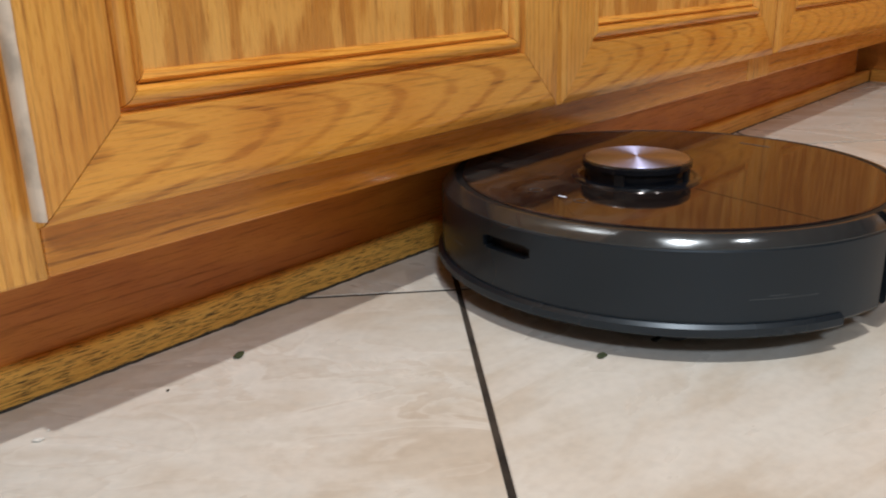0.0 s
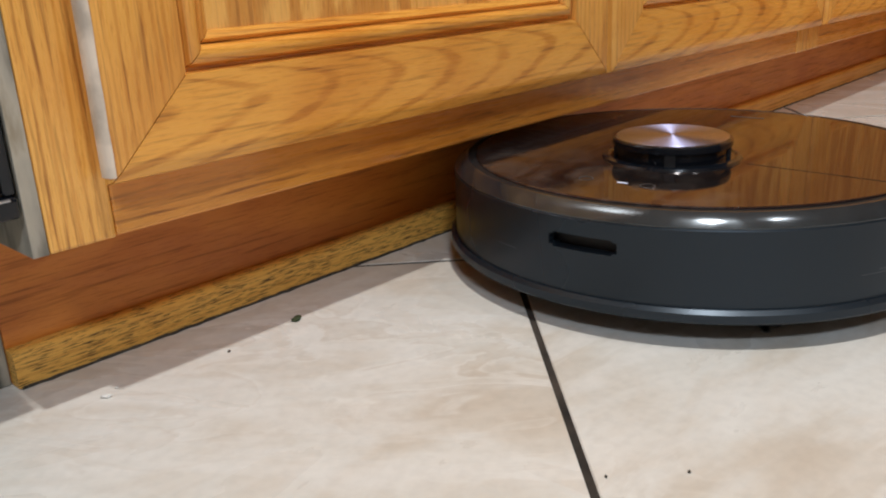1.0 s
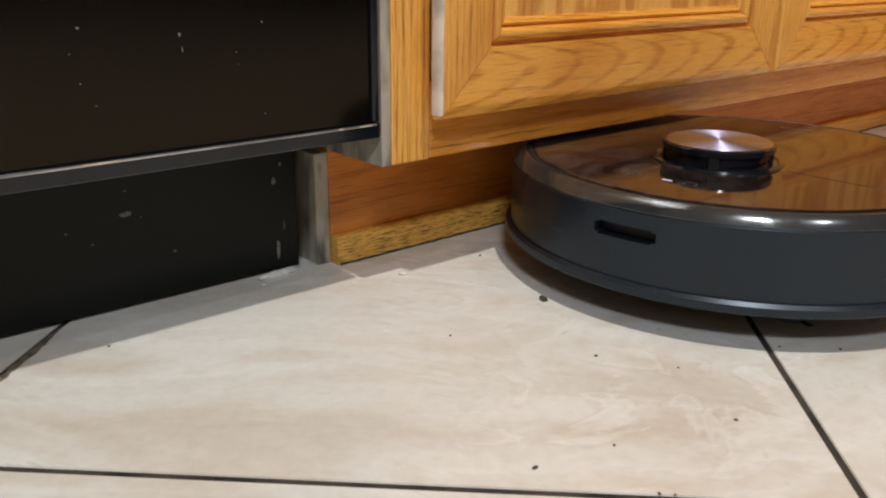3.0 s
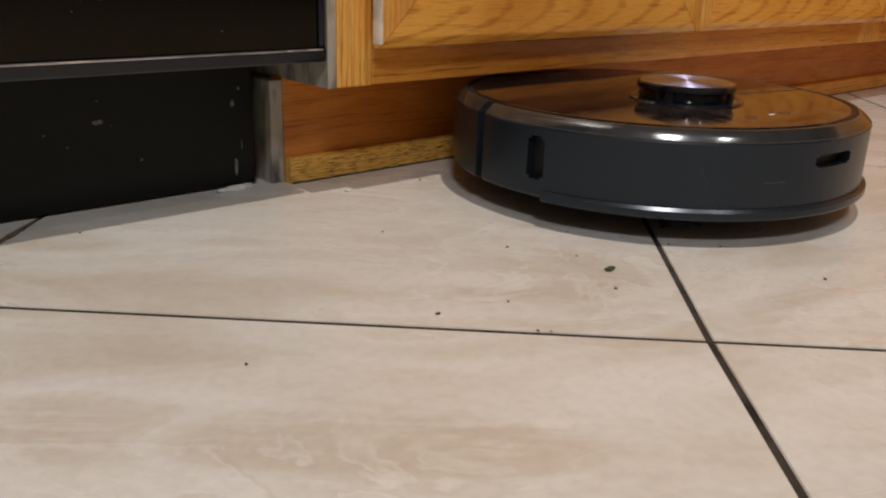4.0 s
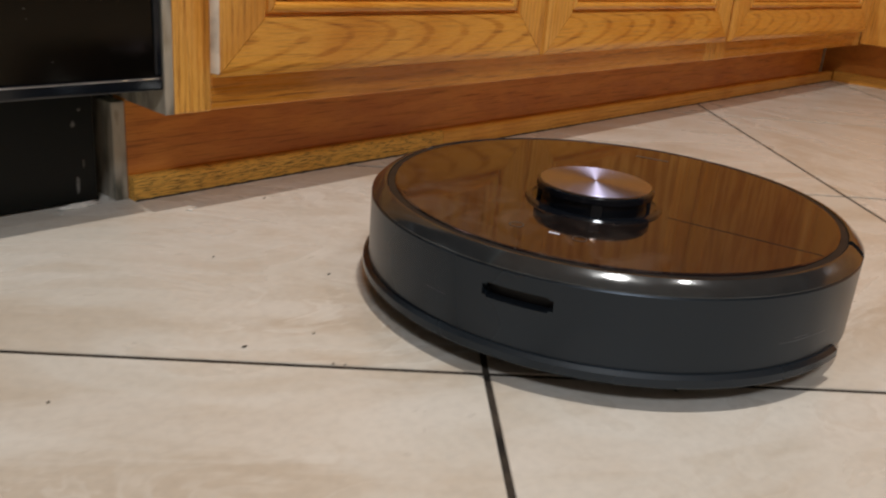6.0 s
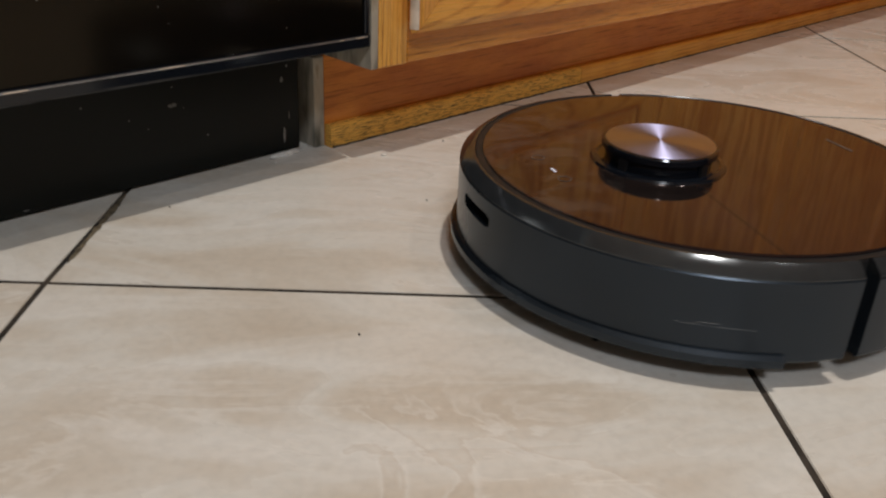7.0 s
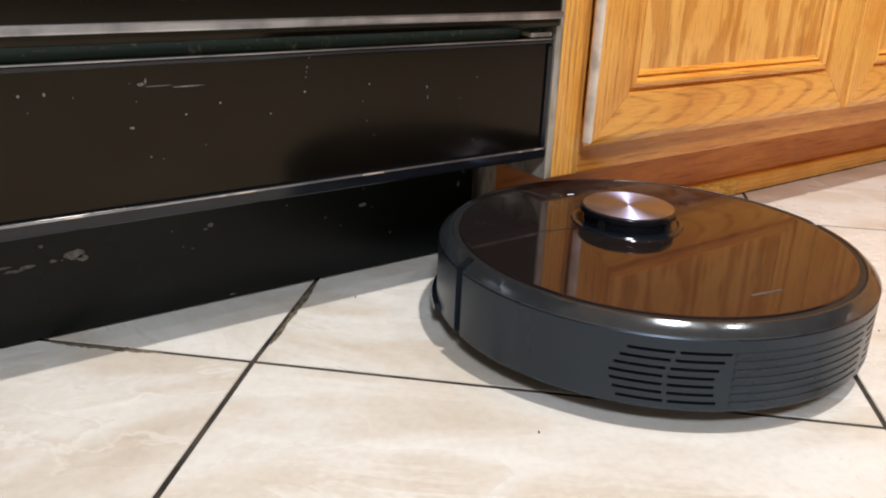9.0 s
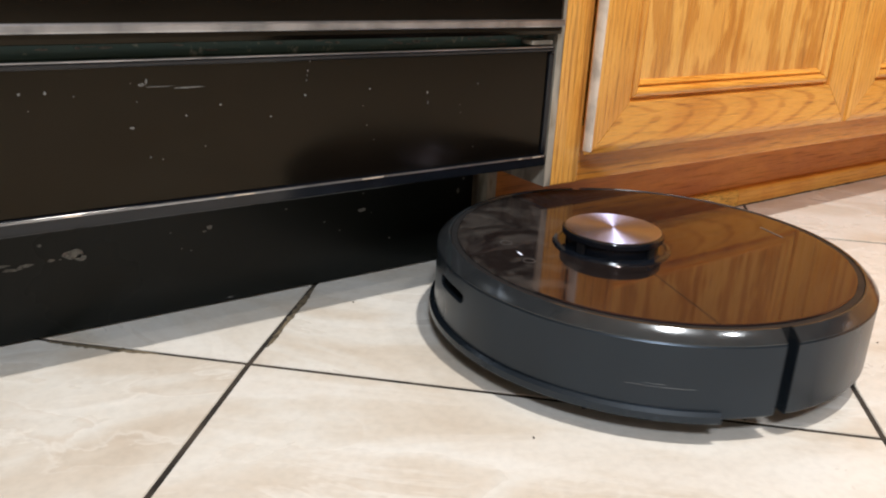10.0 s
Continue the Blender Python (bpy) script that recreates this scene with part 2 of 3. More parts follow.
rim_mat = plain("polished_graphite_rim", (0.100, 0.112, 0.124), 0.09, 0.8, 90.0, 0.2)
def dusty_cover():
    """Smoked gloss with a hazy dust smear and hair-like streaks near the buttons."""
    m, nt, b = material("smoked_glass_cover", (0.020, 0.008, 0.005), 0.05)
    b.inputs["Specular IOR Level"].default_value = 0.72
    b.inputs["Specular Tint"].default_value = (1.0, 0.54, 0.58, 1)
    tc = nt.nodes.new("ShaderNodeTexCoord")
    sep = nt.nodes.new("ShaderNodeSeparateXYZ")
    nt.links.new(tc.outputs["Object"], sep.inputs[0])
    haze = node(nt, "ShaderNodeTexNoise", Scale=24.0, Detail=5.0, Roughness=0.6, Distortion=1.5)
    nt.links.new(tc.outputs["Object"], haze.inputs["Vector"])
    hair = node(nt, "ShaderNodeTexNoise", Scale=38.0, Detail=2.0, Distortion=3.0)
    nt.links.new(tc.outputs["Object"], hair.inputs["Vector"])
    speck = node(nt, "ShaderNodeTexNoise", Scale=420.0, Detail=2.0)
    nt.links.new(tc.outputs["Object"], speck.inputs["Vector"])
    front = ramp(nt, maths(nt, "MULTIPLY_ADD", sep.outputs["X"], 5.0, maths(nt, "MULTIPLY", sep.outputs["Y"], -2.0)), [(0.28, grey(0)), (0.62, grey(1))])
    streak = ramp(nt, hair.outputs[0], [(0.490, grey(0)), (0.500, grey(0.9)), (0.510, grey(0))])
    patch = ramp(nt, haze.outputs[0], [(0.45, grey(0)), (0.72, grey(0.45))])
    dust = mixed(nt, mixed(nt, patch, streak, 0.35, "ADD"), front, 1.0, "MULTIPLY")
    dust = mixed(nt, dust, ramp(nt, speck.outputs[0], [(0.74, grey(0)), (0.80, grey(0.5))]), 1.0, "ADD")
    nt.links.new(mixed(nt, (0.012, 0.0090, 0.0085), (0.12, 0.11, 0.10), dust), b.inputs["Base Color"])
    nt.links.new(ramp(nt, dust, [(0.0, grey(0.055)), (1.0, grey(0.35))]), b.inputs["Roughness"])
    return m


plate_mat = dusty_cover()
black_mat = plain("black_rubber", (0.008, 0.008, 0.009), 0.5, 0.0, 80.0, 0.3)
gloss_black = plain("gloss_black_plastic", (0.006, 0.008, 0.012), 0.08, 0.0, 80.0, 0.2)
mark_mat = plain("pale_print", (0.085, 0.08, 0.078), 0.4, 0.0, 300.0, 0.4)
caulk_mat = plain("white_caulk", (0.80, 0.78, 0.73), 0.7, 0.0, 120.0, 0.4)
# dark colour for grime and the painted shadow gap under the oak strip
grime_shade_mat = plain("grime_and_shade", (0.05, 0.045, 0.035), 0.7, 0.0, 200.0, 0.5)
smear_mat = plain("brown_dirt_crust", (0.17, 0.135, 0.085), 0.8, 0.0, 150.0, 0.6)
# pale colour for the door edge's wear and painted glare, and for the lip spots
pale_edge_mat = plain("pale_edge_finish", (0.78, 0.65, 0.52), 0.13, 0.0, 60.0, 0.35)
splash_mat = plain("dried_splash", (0.19, 0.185, 0.17), 0.6, 0.0, 500.0, 0.6)
leaf_mat = plain("dry_green_flake", (0.055, 0.075, 0.03), 0.7, 0.0, 400.0, 0.5)
crumb_mat = plain("dark_crumb", (0.075, 0.06, 0.04), 0.8, 0.0, 400.0, 0.5)
# tone of unseen walls, chosen for the brown reflection in the robot's cover
tan_mat = plain("tan_reflection_wall", (0.46, 0.25, 0.12), 0.6, 0.0, 8.0, 0.1)
ceil_mat = plain("warm_white_ceiling_paint", (0.62, 0.57, 0.5), 0.8, 0.0, 8.0, 0.06)
# tone of unseen walls, chosen for low bounce light and dark enamel reflections
bounce_mat = plain("brown_bounce_wall", (0.27, 0.22, 0.17), 0.7, 0.0, 8.0, 0.08)
scuff_mat = plain("pale_scuff", (0.16, 0.165, 0.17), 0.4, 0.0, 500.0, 0.6)
bristle_mat = plain("black_bristle", (0.012, 0.012, 0.013), 0.6)


def spun_metal():
    m, nt, b = material("spun_copper_metal", (0.6, 0.54, 0.57), 0.42, 1.0)
    tan = nt.nodes.new("ShaderNodeTangent")
    tan.direction_type, tan.axis = "RADIAL", "Z"
    b.inputs["Anisotropic"].default_value = 0.9
    b.inputs["Anisotropic Rotation"].default_value = 0.25
    nt.links.new(tan.outputs[0], b.inputs["Tangent"])
    tc = nt.nodes.new("ShaderNodeTexCoord")
    wave = node(nt, "ShaderNodeTexWave", Scale=700.0, Distortion=0.3)
    wave.wave_type, wave.rings_direction = "RINGS", "Z"
    nt.links.new(tc.outputs["Object"], wave.inputs["Vector"])
    nt.links.new(ramp(nt, wave.outputs[0], [(0.2, (0.42, 0.44, 0.66)), (0.8, (0.55, 0.56, 0.84))]), b.inputs["Base Color"])
    return m


spun_mat = spun_metal()
light_mat, _nt, _b = material("status_glow", (0.8, 0.85, 1.0), 0.3)
_b.inputs["Emission Color"].default_value = (0.75, 0.82, 1.0, 1)
_b.inputs["Emission Strength"].default_value = 0.9


# ---- building helpers ----
def part(name, bm, mat, parent=None, label="", smooth=False, sharp=35):
    me = bpy.data.meshes.new(name)
    bmesh.ops.recalc_face_normals(bm, faces=bm.faces)
    bm.to_mesh(me)
    bm.free()
    me.materials.append(mat)
    if smooth:
        for p in me.polygons:
            p.use_smooth = True
        me.set_sharp_from_angle(angle=radians(sharp))
    ob = new(name, me)
    if parent:
        ob.parent = parent
    if label:
        tagged(ob, label)
    return ob


def box(x0, y0, z0, x1, y1, z1, bevel=0.0015, segments=2):
    bm = bmesh.new()
    bmesh.ops.create_cube(bm, size=1)
    for v in bm.verts:
        v.co = Vector(((x0 + x1) / 2 + v.co.x * (x1 - x0), (y0 + y1) / 2 + v.co.y * (y1 - y0), (z0 + z1) / 2 + v.co.z * (z1 - z0)))
    if bevel:
        bmesh.ops.bevel(bm, geom=list(bm.edges), offset=bevel, segments=segments, affect="EDGES", profile=0.6)
    return bm


def prism(outline, a0, a1, axis, skew0=None, skew1=None):
    """An outline of (across, up) points swept along x or z; skew turns each end into a mitre that follows a point's height in the outline."""
    bm = bmesh.new()
    rings = []
    for a, skew in ((a0, skew0), (a1, skew1)):
        ring = []
        for p, q in outline:
            s = a + (skew * q if skew else 0)
            ring.append(bm.verts.new((s, p, q) if axis == "x" else (q, p, s)))
        rings.append(ring)
    n = len(outline)
    for i in range(n):
        bm.faces.new((rings[0][i], rings[0][(i + 1) % n], rings[1][(i + 1) % n], rings[1][i]))
    bm.faces.new(rings[0])
    bm.faces.new(rings[1])
    return bm


def thing(name, m, label, category, group="", kind=""):
    ob = new(name)
    ob.matrix_world = m
    return tagged(ob, label, category, group, kind)


def moved(bm, m):
    bmesh.ops.transform(bm, matrix=m, verts=list(bm.verts))
    return bm


# ---- the room ----
def room():
    floor = part("floor", box(-3.2, -3.2, -0.06, 3.2, 0.75, -0.0009, 0), grout_mat)
    tagged(floor, "beige stone-look tiles laid diagonally with dark grout", "floor", kind="structure")
    # walls out of view, added to shape reflections and bounce light
    for name, b in (("wall_north", (-3.2, 0.62, -0.06, 3.2, 0.74, 2.4)), ("wall_south", (-3.2, -3.3, -0.06, 3.2, -3.2, 2.4)),
                    ("wall_west", (-3.3, -3.3, -0.06, -3.2, 0.74, 2.4)), ("wall_east", (3.2, -3.3, -0.06, 3.3, 0.74, 2.4))):
        tan = name in ("wall_north", "wall_east")
        tagged(part(name, box(*b, 0), tan_mat if tan else bounce_mat), "unseen kitchen wall, tan tone chosen for reflections" if tan else "unseen kitchen wall, brown tone chosen for bounce light", "wall", kind="structure")
    tagged(part("ceiling", box(-3.3, -3.3, 2.4, 3.3, 0.74, 2.5, 0), ceil_mat), "plain warm white painted kitchen ceiling", "ceiling", kind="structure")
    return floor


floor = room()


# ---- cabinets ----
FRONT, FRAME_Y = -0.078, -0.059


def cabinet_door(parent, x0, x1, z0, z1, worn=False):
    """Mitred frame with a sloped outer edge, an inner roll of moulding and a flat veneer panel."""
    w, y0, y1 = 0.048, FRONT, FRONT + 0.018
    door = new("door")
    door.parent = parent
    # outline across the frame member: 0 is its outer edge, w its inner edge
    def member(n):
        pts = [(y1, 0.010), (y1 - 0.004, 0.004), (y0 + 0.006, 0.0), (y0 + 0.0015, 0.0015), (y0, 0.006)]
        for k in range(7):
            pts.append((y0 + 0.0006 * k / 6, 0.010 + (w - 0.010) * k / 6))
        pts += [(y0 + 0.0074, w + 0.0006), (y0 + 0.0074, w + 0.0020)]
        for k in range(6):
            a = math.pi * k / 5
            pts.append((y0 + 0.0045 - 0.0035 * math.sin(a), w + 0.0035 + 0.0055 * (1 - math.cos(a)) / 2 * 1.6))
        pts += [(y0 + 0.0082, w + 0.0132), (y0 + 0.0055, w + 0.0158), (y0 + 0.008, w + 0.0195), (y0 + 0.011, w + 0.020), (y1, w + 0.020)]
        return pts
    pts = member(0)
    bottom = prism(pts, 0.0004, x1 - x0 - 0.0004, "x", 1.0, -1.0)
    part("bottom_rail", moved(bottom, Matrix.Translation((x0, 0, z0))), oak_rail, door, smooth=True)
    top = moved(prism(pts, 0.0004, x1 - x0 - 0.0004, "x", 1.0, -1.0), Matrix.Translation((x0, 0, z1)) @ Matrix.Diagonal((1, 1, -1, 1)))
    part("top_rail", top, oak_rail, door, smooth=True)
    left = prism(pts, 0.0004, z1 - z0 - 0.0004, "z", 1.0, -1.0)
    part("stile", moved(left, Matrix.Translation((x0, 0, z0))), oak_stile, door, smooth=True)
    right = moved(prism(pts, 0.0004, z1 - z0 - 0.0004, "z", 1.0, -1.0), Matrix.Translation((x1, 0, z0)) @ Matrix.Diagonal((-1, 1, 1, 1)))
    part("stile", right, oak_stile, door, smooth=True)
    i = w + 0.015
    part("panel", box(x0 + i, y0 + 0.0095, z0 + i, x1 - i, y0 + 0.0155, z1 - i, 0), oak_panel, door, "flat streaky oak veneer panel")
    if worn:
        # pale wear and painted white glare in one strip, widened upward like the glare
        bm = bmesh.new()
        r = random.Random(8)
        rows = []
        for k in range(61):
            z = z0 + 0.004 + (z1 - z0 - 0.008) * k / 60
            w = 0.0030 + 0.0014 * r.random() + 0.004 * min(1.0, max(0.0, (z - z0 - 0.03) / 0.12))
            rows.append([bm.verts.new((x0 + dx, y, z)) for dx, y in ((-0.0005, y0 + 0.0078), (-0.0005, y0 + 0.0055), (0.0006, y0 + 0.0018), (0.0020, y0 + 0.0003), (0.0024, y0 + 0.0001), (0.0024 + w * 0.25, y0 - 0.0002))])
        for p, q in zip(rows, rows[1:]):
            for j in range(5):
                bm.faces.new((p[j], q[j], q[j + 1], p[j + 1]))
        part("worn_edge", bm, pale_edge_mat, door, "pale worn door edge with painted glare", smooth=True)
    return door


def base_cabinet(label, x0, x1, doors, end_left):
    cab = thing("base_cabinet", Matrix.Identity(4), label, "cabinet", "kitchen base cabinets")
    part("carcass", box(x0 + 0.002, -0.039, 0.0915, x1, 0.60, 0.868, 0), oak_side, cab)
    part("toe_board", box(x0 - (0.009 if end_left else 0), 0.010, 0.0, x1, 0.030, 0.0910, 0.0008), toe_wood, cab, "reddish stained toe board with scuffs")
    stile = 0.034
    part("frame_stile", box(x0, FRAME_Y, 0.0895, x0 + stile, FRAME_Y + 0.0195, 0.87, 0.0015), oak_stile, cab)
    part("frame_rail", box(x0 + stile + 0.0004, FRAME_Y + 0.0006, 0.0900, x1 - stile - 0.0004, FRAME_Y + 0.0195, 0.145, 0.0015), oak_plain, cab)
    part("frame_stile", box(x1 - stile, FRAME_Y, 0.0895, x1 - 0.0004, FRAME_Y + 0.0195, 0.87, 0.0015), oak_stile, cab)
    part("frame_rail", box(x0 + stile + 0.0004, FRAME_Y + 0.0006, 0.83, x1 - stile - 0.0004, FRAME_Y + 0.0195, 0.868, 0.0015), oak_plain, cab)
    for a, b in doors:
        cabinet_door(cab, a, b, 0.120, 0.84, end_left and a < 0.1)
    if end_left:
        part("side_panel", box(x0 - 0.0082, FRAME_Y + 0.0005, 0.0895, x0 - 0.0003, 0.58, 0.87, 0.0004), grey_board, cab, "unfinished grimy grey end panel")
        part("toe_end", box(-0.0125, 0.0098, 0.0, -0.0004, 0.58, 0.0885, 0.0012), grey_board, cab, "unfinished grimy grey toe end")
    return cab


base_cabinet("honey oak base cabinet with two mitred panel doors", 0.009, 0.958, [(0.036, 0.4735), (0.4775, 0.953)], True)
base_cabinet("honey oak corner base cabinet with one panel door", 0.958, 1.625, [(0.966, 1.592)], False)


def return_cabinet():
    """The run that turns the corner, facing the other way across the kitchen."""
    cab = thing("base_cabinet", Matrix.Identity(4), "honey oak base cabinet on the return run past the corner", "cabinet", "kitchen base cabinets")
    x = 1.626
    part("carcass", box(x + 0.02, -1.60, 0.095, x + 0.60, -0.0595, 0.868, 0), oak_side, cab)
    part("toe_board", box(x + 0.072, -1.60, 0.0, x + 0.09, 0.030, 0.0945, 0.0008), toe_wood, cab, "dark stained toe board in shade")
    part("frame_stile", box(x, -0.165, 0.093, x + 0.0195, -0.0595, 0.87, 0.0015), oak_stile, cab)
    part("frame_rail", box(x + 0.0006, -1.595, 0.0935, x + 0.0195, -0.1655, 0.145, 0.0015), oak_side, cab)
    return cab


return_cabinet()


def toe_strip(name, a, b, turn, at, wood, label):
    """Thin strip of raw oak along the foot of the toe board, its top edge rounded over."""
    outline = [(0.0, 0.0), (0.0, 0.0165)]
    for k in range(1, 6):
        t = math.pi / 2 * k / 5
        outline.append((0.0055 * (1 - math.cos(t)), 0.0165 + 0.0055 * math.sin(t)))
    outline += [(0.0097, 0.022), (0.0097, 0.0)]
    bm = moved(prism(outline, a, b, "x"), Matrix.Translation(at) @ Matrix.Rotation(turn, 4, "Z"))
    return tagged(part(name, bm, wood), label, "trim", kind="structure")


def grime_shade_line():
    """Uneven dark bead of old caulk where the strip meets the tiles; its dark colour also paints the shadow gap there.
    """
    bm = bmesh.new()
    r = random.Random(9)
    rows = []
    for k in range(321):
        x = 0.001 + 1.68 * k / 320
        w, h = 0.0012 + 0.0016 * r.random() ** 3, 0.0010 + 0.0010 * r.random()
        rows.append([bm.verts.new((x, y, z)) for y, z in ((-w, 0.0), (-w * 0.6, h * 0.6), (0.0006, h), (0.0006, 0.0))])
    for p, q in zip(rows, rows[1:]):
        for j in range(3):
            bm.faces.new((p[j], q[j], q[j + 1], p[j + 1]))
    return tagged(part("trim", bm, grime_shade_mat, smooth=True), "grimy dark caulk line that also paints the gap shadow along the oak strip", "caulk line", kind="structure")


grime_shade_line()
toe_strip("trim", 0.0, 0.3995, 0, (0, 0, 0), strip_wood, "raw oak strip with dark pits along the toe board")
toe_strip("trim", 0.4005, 1.686, 0, (0, 0, 0), strip_stained, "varnished oak strip along the toe board")
toe_strip("trim", 0.0, 1.55, -math.pi / 2, (1.687, -0.002, 0), strip_stained, "varnished oak strip along the toe board")


# ---- range ----
def kitchen_range():
    rng = thing("kitchen_range", Matrix.Identity(4), "glossy black kitchen range with a storage drawer and steel trim", "range")
    x0, x1 = -0.768, -0.0005
    part("body", box(x0, -0.044, 0.113, x1 - 0.002, 0.60, 0.90, 0.003), recess_mat, rng, "grimy teal body behind the drawer, lightened for reflected light")
    part("kick_plate", box(x0 + 0.01, 0.018, 0.0015, -0.0245, 0.024, 0.116, 0.001), kick_enamel, rng, "dusty scuffed black kick plate")
    drawer = part("drawer", box(x0, -0.056, 0.119, x1, -0.031, 0.2185, 0.003), enamel, rng, "glossy black drawer front with specks")
    part("bottom_lip", box(x0 + 0.001, -0.0605, 0.1108, x1 - 0.0005, -0.040, 0.1215, 0.0022, 3), gloss_black, drawer, "worn shiny lower lip")
    part("top_lip", box(x0 + 0.001, -0.0590, 0.2155, x1 - 0.0005, -0.040, 0.2205, 0.002, 3), gloss_black, drawer)
    part("side_lip", box(x1 - 0.0060, -0.0590, 0.1217, x1 - 0.0004, -0.040, 0.2152, 0.002, 3), gloss_black, drawer)
    # bevel highlights of both lips, drawn as thin bright strips
    part("lip_edge", box(x0 + 0.003, -0.0611, 0.1197, x1 - 0.004, -0.0598, 0.1212, 0.0005), steel_trim, drawer, "bright strip drawn for the highlight along the lip")
    part("lip_edge", box(x0 + 0.003, -0.0598, 0.2196, x1 - 0.004, -0.0586, 0.2208, 0.0004), steel_trim, drawer, "bright strip drawn for the highlight along the lip")
    door = part("oven_door", box(x0, -0.066, 0.2310, x1, -0.031, 0.80, 0.004), enamel, rng, "glossy black oven door")
    part("trim_strip", box(x0 + 0.001, -0.0685, 0.2382, x1 - 0.0005, -0.0650, 0.2448, 0.0015), steel_trim, door, "brushed steel strip along the door bottom")
    # pale scratch and dried splashes on the fronts
    r = random.Random(5)
    def splash(x, y, z, w, h, parent):
        bm = bmesh.new()
        ring = [bm.verts.new((x + w * math.cos(a) * r.uniform(0.6, 1.1), y, z + h * math.sin(a) * r.uniform(0.6, 1.1))) for a in np.linspace(0, 2 * math.pi, 11)[:-1]]
        face = bm.faces.new(ring)
        ext = bmesh.ops.extrude_face_region(bm, geom=[face])
        for v in ext["geom"]:
            if isinstance(v, bmesh.types.BMVert):
                v.co.y -= 0.0004
        part("splash", bm, splash_mat, parent, "pale dried splash")
    for x, z, w, h in ((-0.406, 0.065, 0.0080, 0.0045), (-0.401, 0.062, 0.0045, 0.0030), (-0.422, 0.063, 0.0030, 0.0017), (-0.440, 0.062, 0.0065, 0.0016), (-0.449, 0.060, 0.0080, 0.0012),
                       (-0.456, 0.064, 0.0060, 0.0010), (-0.429, 0.076, 0.0020, 0.0012), (-0.299, 0.071, 0.0030, 0.0018), (-0.303, 0.068, 0.0022, 0.0008), (-0.153, 0.066, 0.0048, 0.0020),
                       (-0.192, 0.060, 0.0012, 0.0008), (-0.122, 0.034, 0.0014, 0.0012), (-0.283, 0.005, 0.0026, 0.0008), (-0.042, 0.018, 0.0018, 0.0090), (-0.036, 0.036, 0.0006, 0.0050),
                       (-0.043, 0.071, 0.0020, 0.0030), (-0.037, 0.083, 0.0014, 0.0016)):
        splash(x, 0.0178, z, w, h, rng)
    for x, z, w, h in ((-0.368, 0.2035, 0.0026, 0.0013), (-0.356, 0.2018, 0.011, 0.0004), (-0.336, 0.2003, 0.014, 0.0006), (-0.365, 0.2055, 0.0008, 0.0022), (-0.244, 0.215, 0.0008, 0.0008),
                       (-0.246, 0.208, 0.0006, 0.0010), (-0.2465, 0.2045, 0.0005, 0.0009), (-0.247, 0.201, 0.0006, 0.0009), (-0.248, 0.190, 0.0011, 0.0012), (-0.192, 0.192, 0.0010, 0.0008),
                       (-0.137, 0.186, 0.0009, 0.0015), (-0.136, 0.178, 0.0005, 0.0018), (-0.085, 0.191, 0.0008, 0.0007), (-0.376, 0.175, 0.0018, 0.0011), (-0.428, 0.201, 0.0010, 0.0016),
                       (-0.443, 0.201, 0.0012, 0.0012), (-0.365, 0.154, 0.0008, 0.0008), (-0.314, 0.187, 0.0010, 0.0008), (-0.339, 0.181, 0.0009, 0.0007), (-0.276, 0.176, 0.0008, 0.0008)):
        splash(x, -0.0562, z, w, h, drawer)
    for _ in range(14):
        splash(r.uniform(-0.58, -0.05), -0.0562, r.uniform(0.13, 0.21), r.uniform(0.0003, 0.0006), r.uniform(0.0003, 0.0006), drawer)
    for _ in range(10):
        splash(r.uniform(-0.5, -0.06), 0.0178, r.uniform(0.02, 0.10), r.uniform(0.0005, 0.0013), r.uniform(0.0005, 0.0010), rng)
    for _ in range(34):
        splash(r.uniform(-0.6, -0.02), -0.0443, r.uniform(0.2215, 0.2300), r.uniform(0.0015, 0.007), r.uniform(0.0004, 0.0013), rng)
    # chipped corner clip between drawer and door
    part("clip", box(-0.030, -0.0600, 0.2222, -0.006, -0.0440, 0.2262, 0.0008), grey_board, rng, "chipped pale grey clip at the drawer's corner")
    # bright spots along the lower lip
    for x, w in ((-0.014, 0.005), (-0.034, 0.002), (-0.19, 0.010), (-0.30, 0.008), (-0.318, 0.003), (-0.42, 0.006)):
        part("lip_chip", box(x - w, -0.0614, 0.1200, x + w, -0.0606, 0.1209, 0.0003), pale_edge_mat, drawer, "bright spot on the lip")
    return rng


kitchen_range()


# ---- robot vacuum ----
RADIUS = 0.1750


